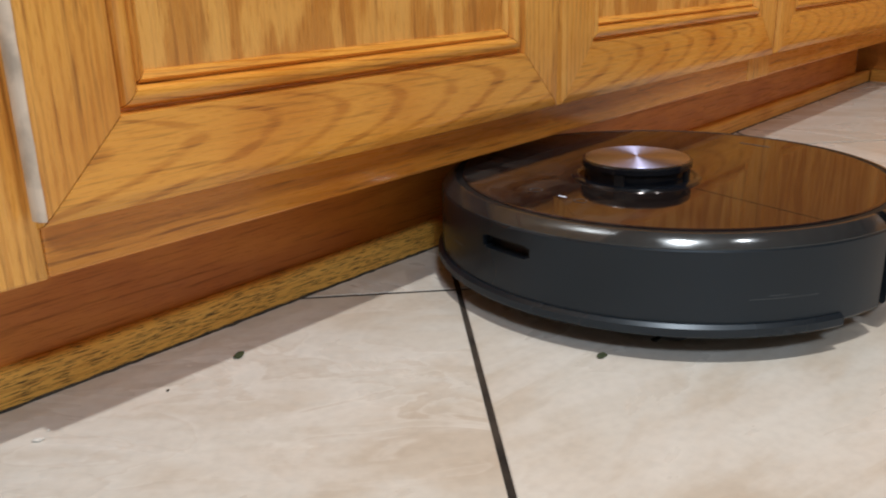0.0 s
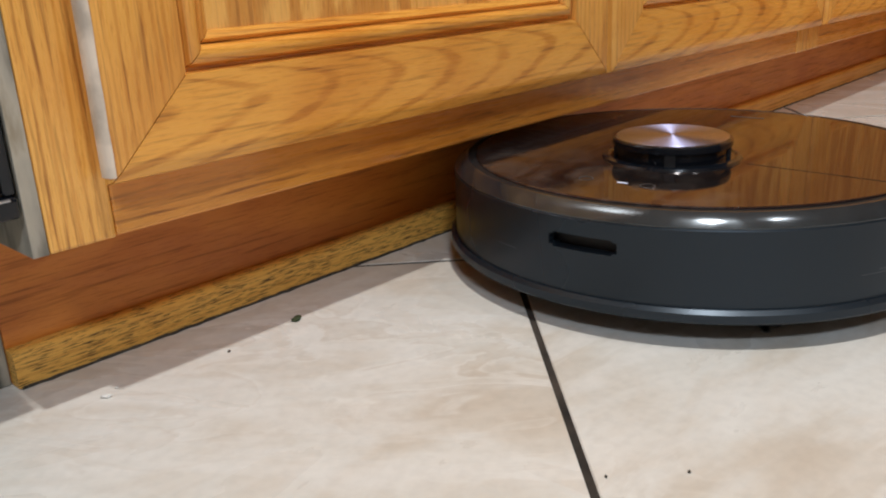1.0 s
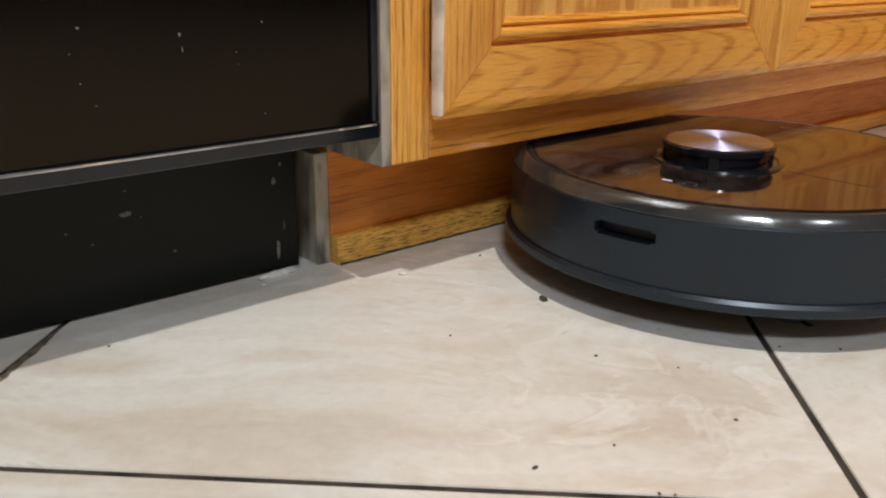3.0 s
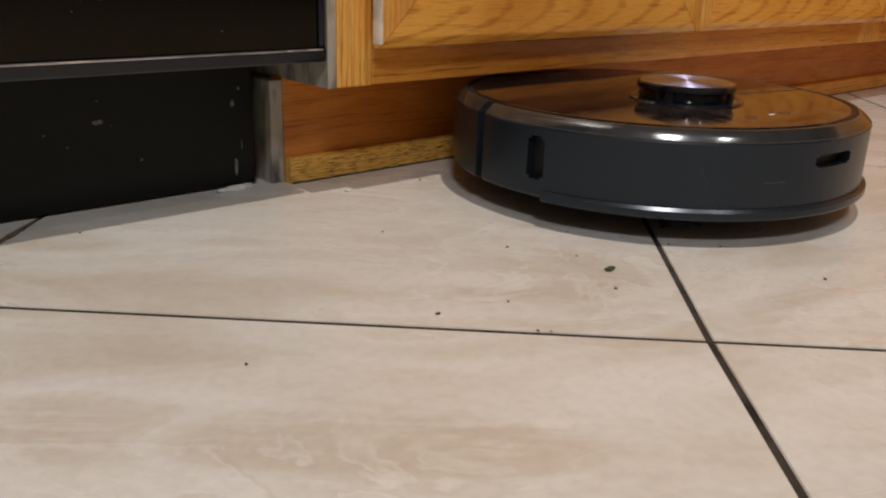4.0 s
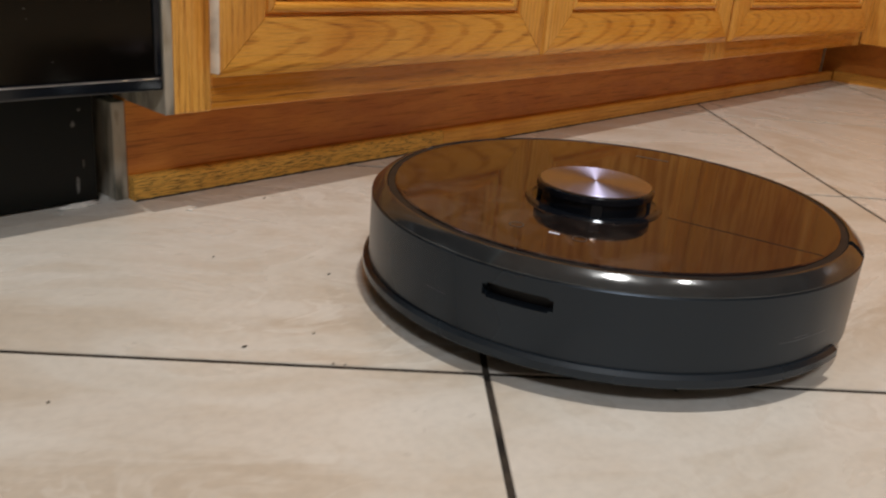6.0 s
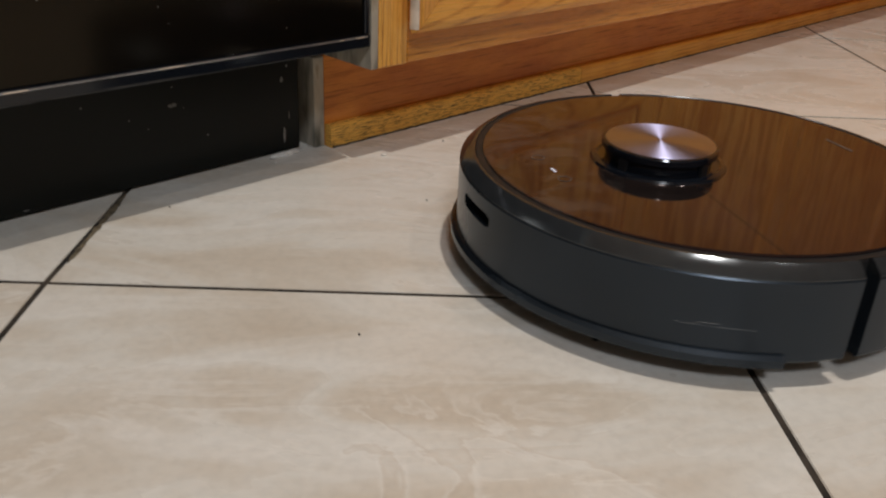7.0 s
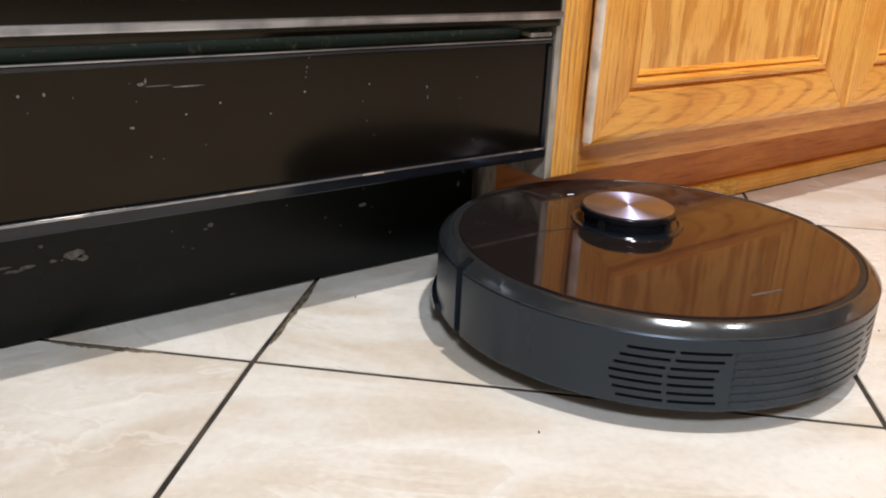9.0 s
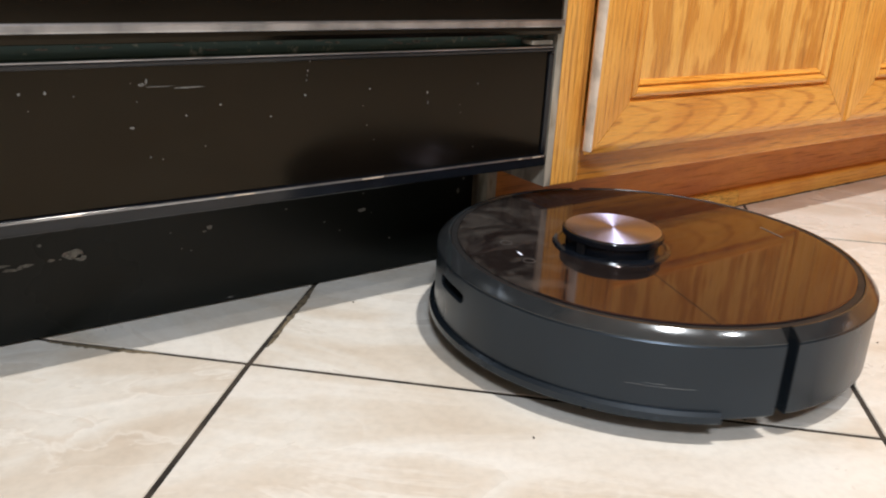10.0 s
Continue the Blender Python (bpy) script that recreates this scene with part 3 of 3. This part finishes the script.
def arc_shell(name, mat, parent, a0, a1, holes, depth=0.005, label=""):
    """A curved shell from angle a0 to a1 (degrees): wall, chamfer and flat rim, with recessed openings (a, b, z, z)."""
    prof = [(RADIUS - 0.016, 0.0165), (RADIUS - 0.0015, 0.0165), (RADIUS, 0.0185)]
    zs = sorted({0.0185, 0.0690} | {z for h in holes for z in h[2:4]})
    angles = sorted(set(np.round(np.linspace(a0, a1, int((a1 - a0) / 2) + 1), 4)) | {round(float(a), 4) for h in holes for a in h[:2]})
    lip = [(RADIUS - 0.0008, 0.0700), (RADIUS - 0.012, 0.0700)]
    column = prof[:2] + [(RADIUS, z) for z in zs] + lip
    bm = bmesh.new()
    grid = []
    for a in angles:
        c, s = math.cos(radians(a)), math.sin(radians(a))
        grid.append([bm.verts.new((r * c, r * s, z)) for r, z in column])
    for i in range(len(angles) - 1):
        mid = (angles[i] + angles[i + 1]) / 2
        for j in range(len(column) - 1):
            zm = (column[j][1] + column[j + 1][1]) / 2
            wall = 2 <= j < 2 + len(zs) - 1
            if wall and any(h[0] < mid < h[1] and h[2] < zm < h[3] for h in holes):
                continue
            bm.faces.new((grid[i][j], grid[i + 1][j], grid[i + 1][j + 1], grid[i][j + 1]))
    edges = [e for e in bm.edges if e.is_boundary]
    inner = [e for e in edges if all(abs(v.co.xy.length - RADIUS) < 1e-5 for v in e.verts) and all(0.0186 < v.co.z < 0.0689 for v in e.verts)
             and not all(min(abs(math.degrees(math.atan2(v.co.y, v.co.x)) % 360 - e0 % 360) for e0 in (a0, a1)) < 0.01 for v in e.verts)]
    if inner:
        ext = bmesh.ops.extrude_edge_only(bm, edges=inner)
        for v in ext["geom"]:
            if isinstance(v, bmesh.types.BMVert):
                v.co.xy *= (RADIUS - depth) / RADIUS
    for ring in (grid[0], grid[-1]):
        bm.faces.new(ring)
    shell = part(name, bm, mat, parent, label, smooth=True)
    rim = [(RADIUS - 0.013, 0.0702), (RADIUS - 0.0006, 0.0702), (RADIUS - 0.0004, 0.0708), (RADIUS - 0.0030, 0.0735), (RADIUS - 0.0059, 0.0759), (RADIUS - 0.0088, 0.0778),
           (RADIUS - 0.0104, 0.0780), (RADIUS - 0.0110, 0.0775), (RADIUS - 0.0118, 0.0752), (RADIUS - 0.013, 0.0750)]
    lathe("rim", rim, rim_mat, shell, a0=a0, a1=a1, steps=int((a1 - a0) / 2), label="polished sloping top rim")
    return shell


def lathe(name, profile, mat, parent, x=0.0, y=0.0, a0=0.0, a1=360.0, steps=96, label=""):
    full = abs(a1 - a0) >= 360
    bm = bmesh.new()
    angles = np.linspace(radians(a0), radians(a1), steps + 1)
    if full:
        angles = angles[:-1]
    rings = [[bm.verts.new((x + r * math.cos(a), y + r * math.sin(a), z)) for r, z in profile] for a in angles]
    n = len(rings)
    for i in range(n if full else n - 1):
        p, q = rings[i], rings[(i + 1) % n]
        for j in range(len(profile) - 1):
            bm.faces.new((p[j], q[j], q[j + 1], p[j + 1]))
    if not full:
        for ring in (rings[0], rings[-1]):
            bm.faces.new(ring)
    bmesh.ops.remove_doubles(bm, verts=list(bm.verts), dist=1e-6)
    return part(name, bm, mat, parent, label, smooth=True, sharp=16)


def robot_vacuum():
    bot = thing("robot_vacuum", Matrix.Identity(4), "round graphite robot vacuum with a smoked glossy top and copper turret", "robot vacuum")
    lathe("chassis", [(0, 0.008), (0.145, 0.008), (0.158, 0.013), (0.1640, 0.0170), (0.1640, 0.0755), (0, 0.0755)], black_mat, bot)
    front = [(-6.3, 6.3, 0.0500, 0.0514), (-7.3, 7.3, 0.0514, 0.0581), (-6.3, 6.3, 0.0581, 0.0595),
             (-78.6, -75.4, 0.030, 0.0325), (-79.5, -74.5, 0.0325, 0.0605), (-78.6, -75.4, 0.0605, 0.063)]
    bumper = arc_shell("bumper", shell_mat, bot, -96.5, 87.0, front, 0.009, label="graphite front bumper with a sensor slot")
    lathe("sensor_window", [(RADIUS - 0.0105, 0.047), (RADIUS - 0.0088, 0.047), (RADIUS - 0.0088, 0.0625), (RADIUS - 0.0105, 0.0625)], black_mat, bumper, a0=-8, a1=8, steps=10, label="black front sensor window")
    lathe("side_sensor_window", [(RADIUS - 0.0105, 0.028), (RADIUS - 0.0088, 0.028), (RADIUS - 0.0088, 0.065), (RADIUS - 0.0105, 0.065)], black_mat, bumper, a0=-81, a1=-73, steps=6, label="tall black side sensor window")
    lathe("bottom_lip", [(RADIUS - 0.004, 0.0150), (RADIUS + 0.0030, 0.0150), (RADIUS + 0.0042, 0.0165), (RADIUS + 0.0040, 0.0210), (RADIUS + 0.0015, 0.0232), (RADIUS - 0.002, 0.0236)], shell_mat, bumper, a0=-74, a1=74, steps=72, label="flared lower lip")
    for a0, a1, z in ((53, 68, 0.0385), (57, 61, 0.0405), (-22, -16, 0.0420)):
        lathe("scratch", [(RADIUS - 0.0004, z - 0.0003), (RADIUS + 0.00012, z), (RADIUS - 0.0004, z + 0.0003)], scuff_mat, bumper, a0=a0, a1=a1, steps=10, label="faint pale scratch")
    vents = []
    for k in range(7):
        z = 0.0225 + 0.0060 * k
        lo = (2.2, 1.2, 0.4, 0.0, 0.9, 2.0, 3.4)[k]
        mid = (0.7, 0.3, 0.1, 0.0, 0.4, 1.2, 2.0)[k]
        hi = (1.1, 0.4, 0.1, 0.0, 0.7, 1.7, 3.0)[k]
        vents += [(133.5 + lo, 145.0 + mid, z, z + 0.0022), (146.0 + mid, 156.0 + hi, z, z + 0.0022),
                  (204.0 - hi, 214.0 - mid, z, z + 0.0022), (215.0 - mid, 226.5 - lo, z, z + 0.0022)]
    rear = arc_shell("rear_shell", shell_mat, bot, 90.3, 260.3, vents, label="graphite rear shell with exhaust vents")
    lathe("vent_backing", [(RADIUS - 0.0065, 0.017), (RADIUS - 0.0055, 0.017), (RADIUS - 0.0055, 0.064), (RADIUS - 0.0065, 0.064)], black_mat, rear, a0=131, a1=229, steps=40)
    for k in range(7):
        z = 0.0220 + 0.0060 * k
        lathe("vent_rib", [(RADIUS - 0.001, z - 0.0004), (RADIUS + 0.0006, z), (RADIUS + 0.0006, z + 0.0026), (RADIUS - 0.001, z + 0.0031)], shell_mat, rear, a0=160, a1=200, steps=20)
    lathe("rim_seal", [(RADIUS - 0.0175, 0.0750), (RADIUS - 0.0116, 0.0750), (RADIUS - 0.0116, 0.0770), (RADIUS - 0.0175, 0.0770), (RADIUS - 0.0175, 0.0750)], black_mat, bot, label="black seal round the cover")
    cover = lathe("cover", [(0, 0.0784), (RADIUS - 0.0182, 0.0784), (RADIUS - 0.0174, 0.0784), (RADIUS - 0.0167, 0.0782), (RADIUS - 0.0162, 0.0776), (RADIUS - 0.0162, 0.0752)], plate_mat, bot, label="smoked glossy cover, dusty")
    # touch marks, status light and plain lettering bars on the cover
    part("status_light", box(0.1175, -0.004, 0.0783, 0.1189, 0.003, 0.07865, 0), light_mat, cover, "small white status light")
    for y0 in (-0.026, 0.016):
        ring = [(0.0042, 0.0783), (0.0048, 0.0783), (0.0048, 0.0786), (0.0042, 0.0786), (0.0042, 0.0783)]
        lathe("button_mark", ring, mark_mat, cover, x=0.118, y=y0, steps=20)
    part("lettering_bar", box(-0.128, -0.014, 0.0783, -0.1255, 0.014, 0.0786, 0), mark_mat, cover, "faint grey lettering bar")
    seam = moved(prism([(-0.0008, 0.0), (-0.0002, 0.00035), (0.0004, 0.00035), (0.0006, 0.0)], 0, 0.1005, "x"), Matrix.Translation((0.0355, 0.051, 0.0783)) @ Matrix.Rotation(radians(84), 4, "Z"))
    part("lid_seam", seam, gloss_black, cover, "thin glossy split across the cover")
    tx, ty = 0.035, -0.002
    well = lathe("turret_base", [(0.0480, 0.0783), (0.0470, 0.0800), (0.0440, 0.0806), (0.0425, 0.0795), (0.0, 0.0795)], gloss_black, bot, tx, ty, steps=64, label="glossy black turret surround")
    turret = new("turret")
    turret.parent = bot
    lathe("turret_body", [(0, 0.0785), (0.0375, 0.0785), (0.0375, 0.0872), (0, 0.0872)], gloss_black, turret, tx, ty, steps=64)
    for a in (20, 110, 200, 290):
        bm = moved(box(-0.0012, -0.0035, 0.0786, 0.0012, 0.0035, 0.0872, 0.0004), Matrix.Translation((tx, ty, 0)) @ Matrix.Rotation(radians(a), 4, "Z") @ Matrix.Translation((0.0385, 0, 0)))
        part("turret_post", bm, black_mat, turret)
    lathe("turret_cap", [(0, 0.0870), (0.0395, 0.0870), (0.0408, 0.0880), (0.0408, 0.0918), (0.0400, 0.0930), (0.0385, 0.0933), (0.0, 0.0933)], gloss_black, turret, tx, ty, steps=72, label="black turret cap")
    top = lathe("turret_disc", [(0.0, 0.00075), (0.0370, 0.0006), (0.0382, 0.0003), (0.0385, 0.0)], spun_mat, turret, steps=96, label="spun copper-coloured metal disc")
    top.location = (tx, ty, 0.0932)
    wheels = []
    for s in (-1, 1):
        wheel = lathe("drive_wheel", [(0, -0.011), (0.030, -0.011), (0.033, -0.008), (0.033, 0.008), (0.030, 0.011), (0, 0.011)], black_mat, bot, steps=32)
        wheel.matrix_local = pose(0, s * 0.115, 0.0330, 90, 0, 0)
        wheels.append((wheel, s))
    lathe("caster", [(0, -0.008), (0.012, -0.008), (0.013, 0), (0.012, 0.008), (0, 0.008)], black_mat, bot, steps=24).matrix_local = pose(0.105, 0, 0.013, 90, 0, 0)
    brushes = []
    for s in (-1, 1):
        brush = lathe("side_brush", [(0, 0.0), (0.012, 0.0), (0.010, 0.004), (0, 0.004)], black_mat, bot, steps=20)
        for k in range(3):
            bm = bmesh.new()
            for j in range(7):
                a = radians(120 * k + (j - 3) * 1.6)
                hair = box(0.010, -0.00035, 0.0005, 0.020, 0.00035, 0.0012, 0)
                moved(hair, Matrix.Rotation(a, 4, "Z"))
                me = bpy.data.meshes.new("hair")
                hair.to_mesh(me)
                hair.free()
                bm.from_mesh(me)
                bpy.data.meshes.remove(me)
            part("bristles", bm, bristle_mat, brush)
        brush.location = (0.110, s * 0.090, 0.002)
        brushes.append((brush, s))
    return bot, brushes, wheels


robot, side_brushes, drive_wheels = robot_vacuum()


# ---- small things on the floor ----
def flake(name, x, y, size, mat, label, seed, flat=0.25):
    r = random.Random(seed)
    bm = bmesh.new()
    bmesh.ops.create_icosphere(bm, subdivisions=2, radius=1)
    for v in bm.verts:
        k = 1 + r.uniform(-0.25, 0.2)
        v.co = Vector((v.co.x * size * k, v.co.y * size * 0.62 * k, (v.co.z * k + 0.9) * size * flat))
    ob = part(name, bm, mat, smooth=True)
    ob.matrix_world = pose(x, y, 0.0, 0, 0, r.uniform(0, 180))
    return tagged(ob, label, "crumb", "crumbs on the floor")


green = flake("flake", 0.157, -0.046, 0.0052, leaf_mat, "small dried green flake lying on a floor tile", 1, 0.16)
for i, (x, y, r) in enumerate([(0.102, -0.052, 0.0017), (0.034, -0.231, 0.0017), (-0.016, -0.153, 0.0012), (-0.036, -0.302, 0.0013), (0.033, -0.327, 0.0015),
                               (-0.052, -0.341, 0.0014), (-0.047, -0.346, 0.0010), (-0.081, -0.291, 0.0021), (0.134, -0.295, 0.0014), (0.160, -0.321, 0.0015),
                               (0.158, -0.399, 0.0019), (0.060, -0.272, 0.0010), (-0.196, -0.282, 0.0016), (-0.190, -0.033, 0.0014)]):
    flake("crumb", x, y, r * 0.78, crumb_mat, "tiny dark crumb on a beige floor tile", 20 + i, 0.4)
flake("flake", 0.300, -0.228, 0.0045, leaf_mat, "dried olive flake lying on a floor tile", 51, 0.16)
for i, (x, y, r) in enumerate([(0.027, -0.047, 0.0030), (-0.066, -0.001, 0.0018), (0.036, -0.041, 0.0012)]):
    flake("chip", x, y, r, caulk_mat, "small white chip of caulk on a floor tile", 70 + i, 0.3)


def caulk_dab():
    bm = bmesh.new()
    bmesh.ops.create_icosphere(bm, subdivisions=3, radius=1)
    for v in bm.verts:
        k = 1 + 0.35 * noise.noise(v.co * 2.3)
        v.co = Vector((v.co.x * 0.019 * k, v.co.y * 0.0042 * k, max(v.co.z, 0) * 0.0035 * k))
    ob = part("caulk_dab", bm, caulk_mat, smooth=True)
    ob.matrix_world = pose(-0.044, 0.0115, 0.0, 0, 0, 5)
    return tagged(ob, "cracked dab of white caulk at the kick plate's foot", "caulk")


caulk_dab()


def joint_smear(a, b, width, seed):
    """A thin crust of old dirt that has spread out of the grout beside the range."""
    r = random.Random(seed)
    bm = bmesh.new()
    a, b = Vector(a), Vector(b)
    side = Vector((a.y - b.y, b.x - a.x)).normalized()
    rows = []
    for k in range(31):
        t = k / 30
        p = a.lerp(b, t)
        w = width * math.sin(math.pi * (0.08 + 0.84 * t)) * r.uniform(0.45, 1.0)
        q, o = p - side * w, p + side * w * r.uniform(0.4, 1.0)
        rows.append([bm.verts.new((q.x, q.y, 0.0001)), bm.verts.new((p.x, p.y, 0.0006)), bm.verts.new((o.x, o.y, 0.0001))])
    for p, q in zip(rows, rows[1:]):
        for j in range(2):
            bm.faces.new((p[j], q[j], q[j + 1], p[j + 1]))
    ob = part("dirt_smear", bm, smear_mat, smooth=True)
    return tagged(ob, "brown crust of dirt spread from the grout", "dirt", "dirt on the floor")


joint_smear((-0.432, 0.013), (-0.366, -0.048), 0.0050, 1)
joint_smear((-0.268, -0.052), (-0.205, 0.013), 0.0042, 2)
joint_smear((-0.292, -0.077), (-0.262, -0.046), 0.0030, 3)


# ---- floor tiles ----
PITCH, GAP = 0.457, 0.0043
CROSS = Vector((0.013, -0.4065))
ALONG = Vector((math.cos(radians(45.3)), math.sin(radians(45.3)))) * PITCH
NEAR = Vector((math.cos(radians(46.9)), math.sin(radians(46.9)))) * PITCH
OVER = Vector((-math.sin(radians(46.4)), math.cos(radians(46.4)))) * 0.452


def tile_mesh(along, over):
    bm = box(-0.5, -0.5, -0.008, 0.5, 0.5, 0, 0)
    k = 1 - GAP / PITCH
    for v in bm.verts:
        p = (along * v.co.x + over * v.co.y) * k
        v.co = Vector((p.x, p.y, v.co.z))
    bmesh.ops.bevel(bm, geom=[e for e in bm.edges if all(v.co.z > -0.001 for v in e.verts)], offset=0.0005, segments=2, affect="EDGES")
    me = bpy.data.meshes.new("tile")
    bm.to_mesh(me)
    bm.free()
    me.materials.append(tile_glaze)
    return me


def floor_tiles():
    """Two courses laid a touch out of line with each other, as by hand."""
    far, near = tile_mesh(ALONG, OVER), tile_mesh(NEAR, OVER)
    r = random.Random(3)
    for i in range(-10, 11):
        for j in range(-10, 11):
            c = CROSS + (ALONG if i >= 0 else NEAR) * (i + 0.5) + OVER * (j + 0.5)
            if not (-2.86 < c.x < 2.86 and -2.86 < c.y < 0.45):
                continue
            ob = new("tile", far if i >= 0 else near)
            ob.parent = floor
            ob.matrix_world = pose(c.x, c.y, r.uniform(-0.0002, 0.0), 0, 0, 180 * r.randrange(2))


floor_tiles()

# time, place of the base, lift of the body on its sprung wheels, heading
ROBOT = [
    (0, 0.4734, -0.1785, 0.0020, 170.8), (0.5, 0.4756, -0.1785, 0.0020, 177.8), (1, 0.4279, -0.1790, 0.0010, 186.7), (1.2, 0.3945, -0.1790, 0.0006, 180.5), (1.5, 0.3430, -0.1790, 0.0000, 176.1),
    (2, 0.2370, -0.1785, 0.0055, 172.4), (2.2, 0.2315, -0.1785, 0.0060, 175.0), (2.75, 0.2467, -0.1785, 0.0073, 183.7), (3.3, 0.2640, -0.1785, 0.0085, 202.9), (3.5, 0.2660, -0.1785, 0.0055, 218.6),
    (3.8, 0.2636, -0.1784, 0.0052, 243.1), (4, 0.2620, -0.1790, 0.0050, 264.5), (4.5, 0.2840, -0.2285, 0.0012, 267.9), (4.8, 0.2768, -0.2641, 0.0000, 250.0), (5, 0.2686, -0.2855, 0.0000, 242.7),
    (5.2, 0.2461, -0.3100, 0.0000, 233.4), (5.75, 0.2041, -0.3560, 0.0000, 209.0), (6.3, 0.1491, -0.3780, 0.0000, 183.5), (6.5, 0.1225, -0.3730, 0.0000, 176.0), (7, 0.0663, -0.3520, 0.0000, 154.8),
    (7.5, 0.0219, -0.3140, 0.0000, 129.5), (7.8, 0.0033, -0.2816, 0.0000, 118.8), (8, -0.0057, -0.2610, 0.0000, 106.7), (8.4, -0.0058, -0.2165, 0.0000, 87.7), (8.5, -0.0063, -0.2063, 0.0000, 83.7),
    (8.8, -0.0062, -0.1993, 0.0000, 76.1), (9, -0.0056, -0.1980, 0.0000, 80.2), (9.5, -0.0023, -0.1983, 0.0000, 119.0), (9.6, -0.0019, -0.1965, 0.0000, 129.9), (10, -0.0053, -0.1975, 0.0000, 165.4),
]


def motions():
    walk(robot, [(t, pose(x, y, z, 0, 0, a)) for t, x, y, z, a in ROBOT])
    for wheel, s in drive_wheels:
        walk(wheel, [(t, pose(0, s * 0.115, 0.0330 - z, 90, 0, 0)) for t, x, y, z, a in ROBOT])
    for brush, s in side_brushes:
        walk(brush, [(k / 10, pose(0.110, s * 0.090, 0.002, 0, 0, -s * 70 * k)) for k in range(101)])
    walk(green, [(0, pose(0.157, -0.046, 0, 0, 0, 30)), (1.6, pose(0.157, -0.046, 0, 0, 0, 30)), (1.8, pose(0.096, -0.098, 0, 0, 0, 50)), (2.2, pose(0.077, -0.121, 0, 0, 0, 60)),
                 (3.3, pose(0.071, -0.192, 0, 0, 0, 60)), (3.5, pose(0.057, -0.303, 0, 0, 0, 10)), (4.6, pose(0.057, -0.303, 0, 0, 0, 10)), (5.0, pose(0.031, -0.343, 0, 0, 0, 40)),
                 (5.2, pose(0.034, -0.350, 0, 0, 0, 60)), (5.6, pose(0.12, -0.34, 0, 0, 0, 90)), (6.3, pose(0.15, -0.362, 0, 0, 0, 120)),
                 (7.0, pose(0.077, -0.341, 0, 0, 0, 120)), (8.0, pose(0.003, -0.251, 0, 0, 0, 120)), (10.0, pose(0.0, -0.19, 0, 0, 0, 120))])


motions()
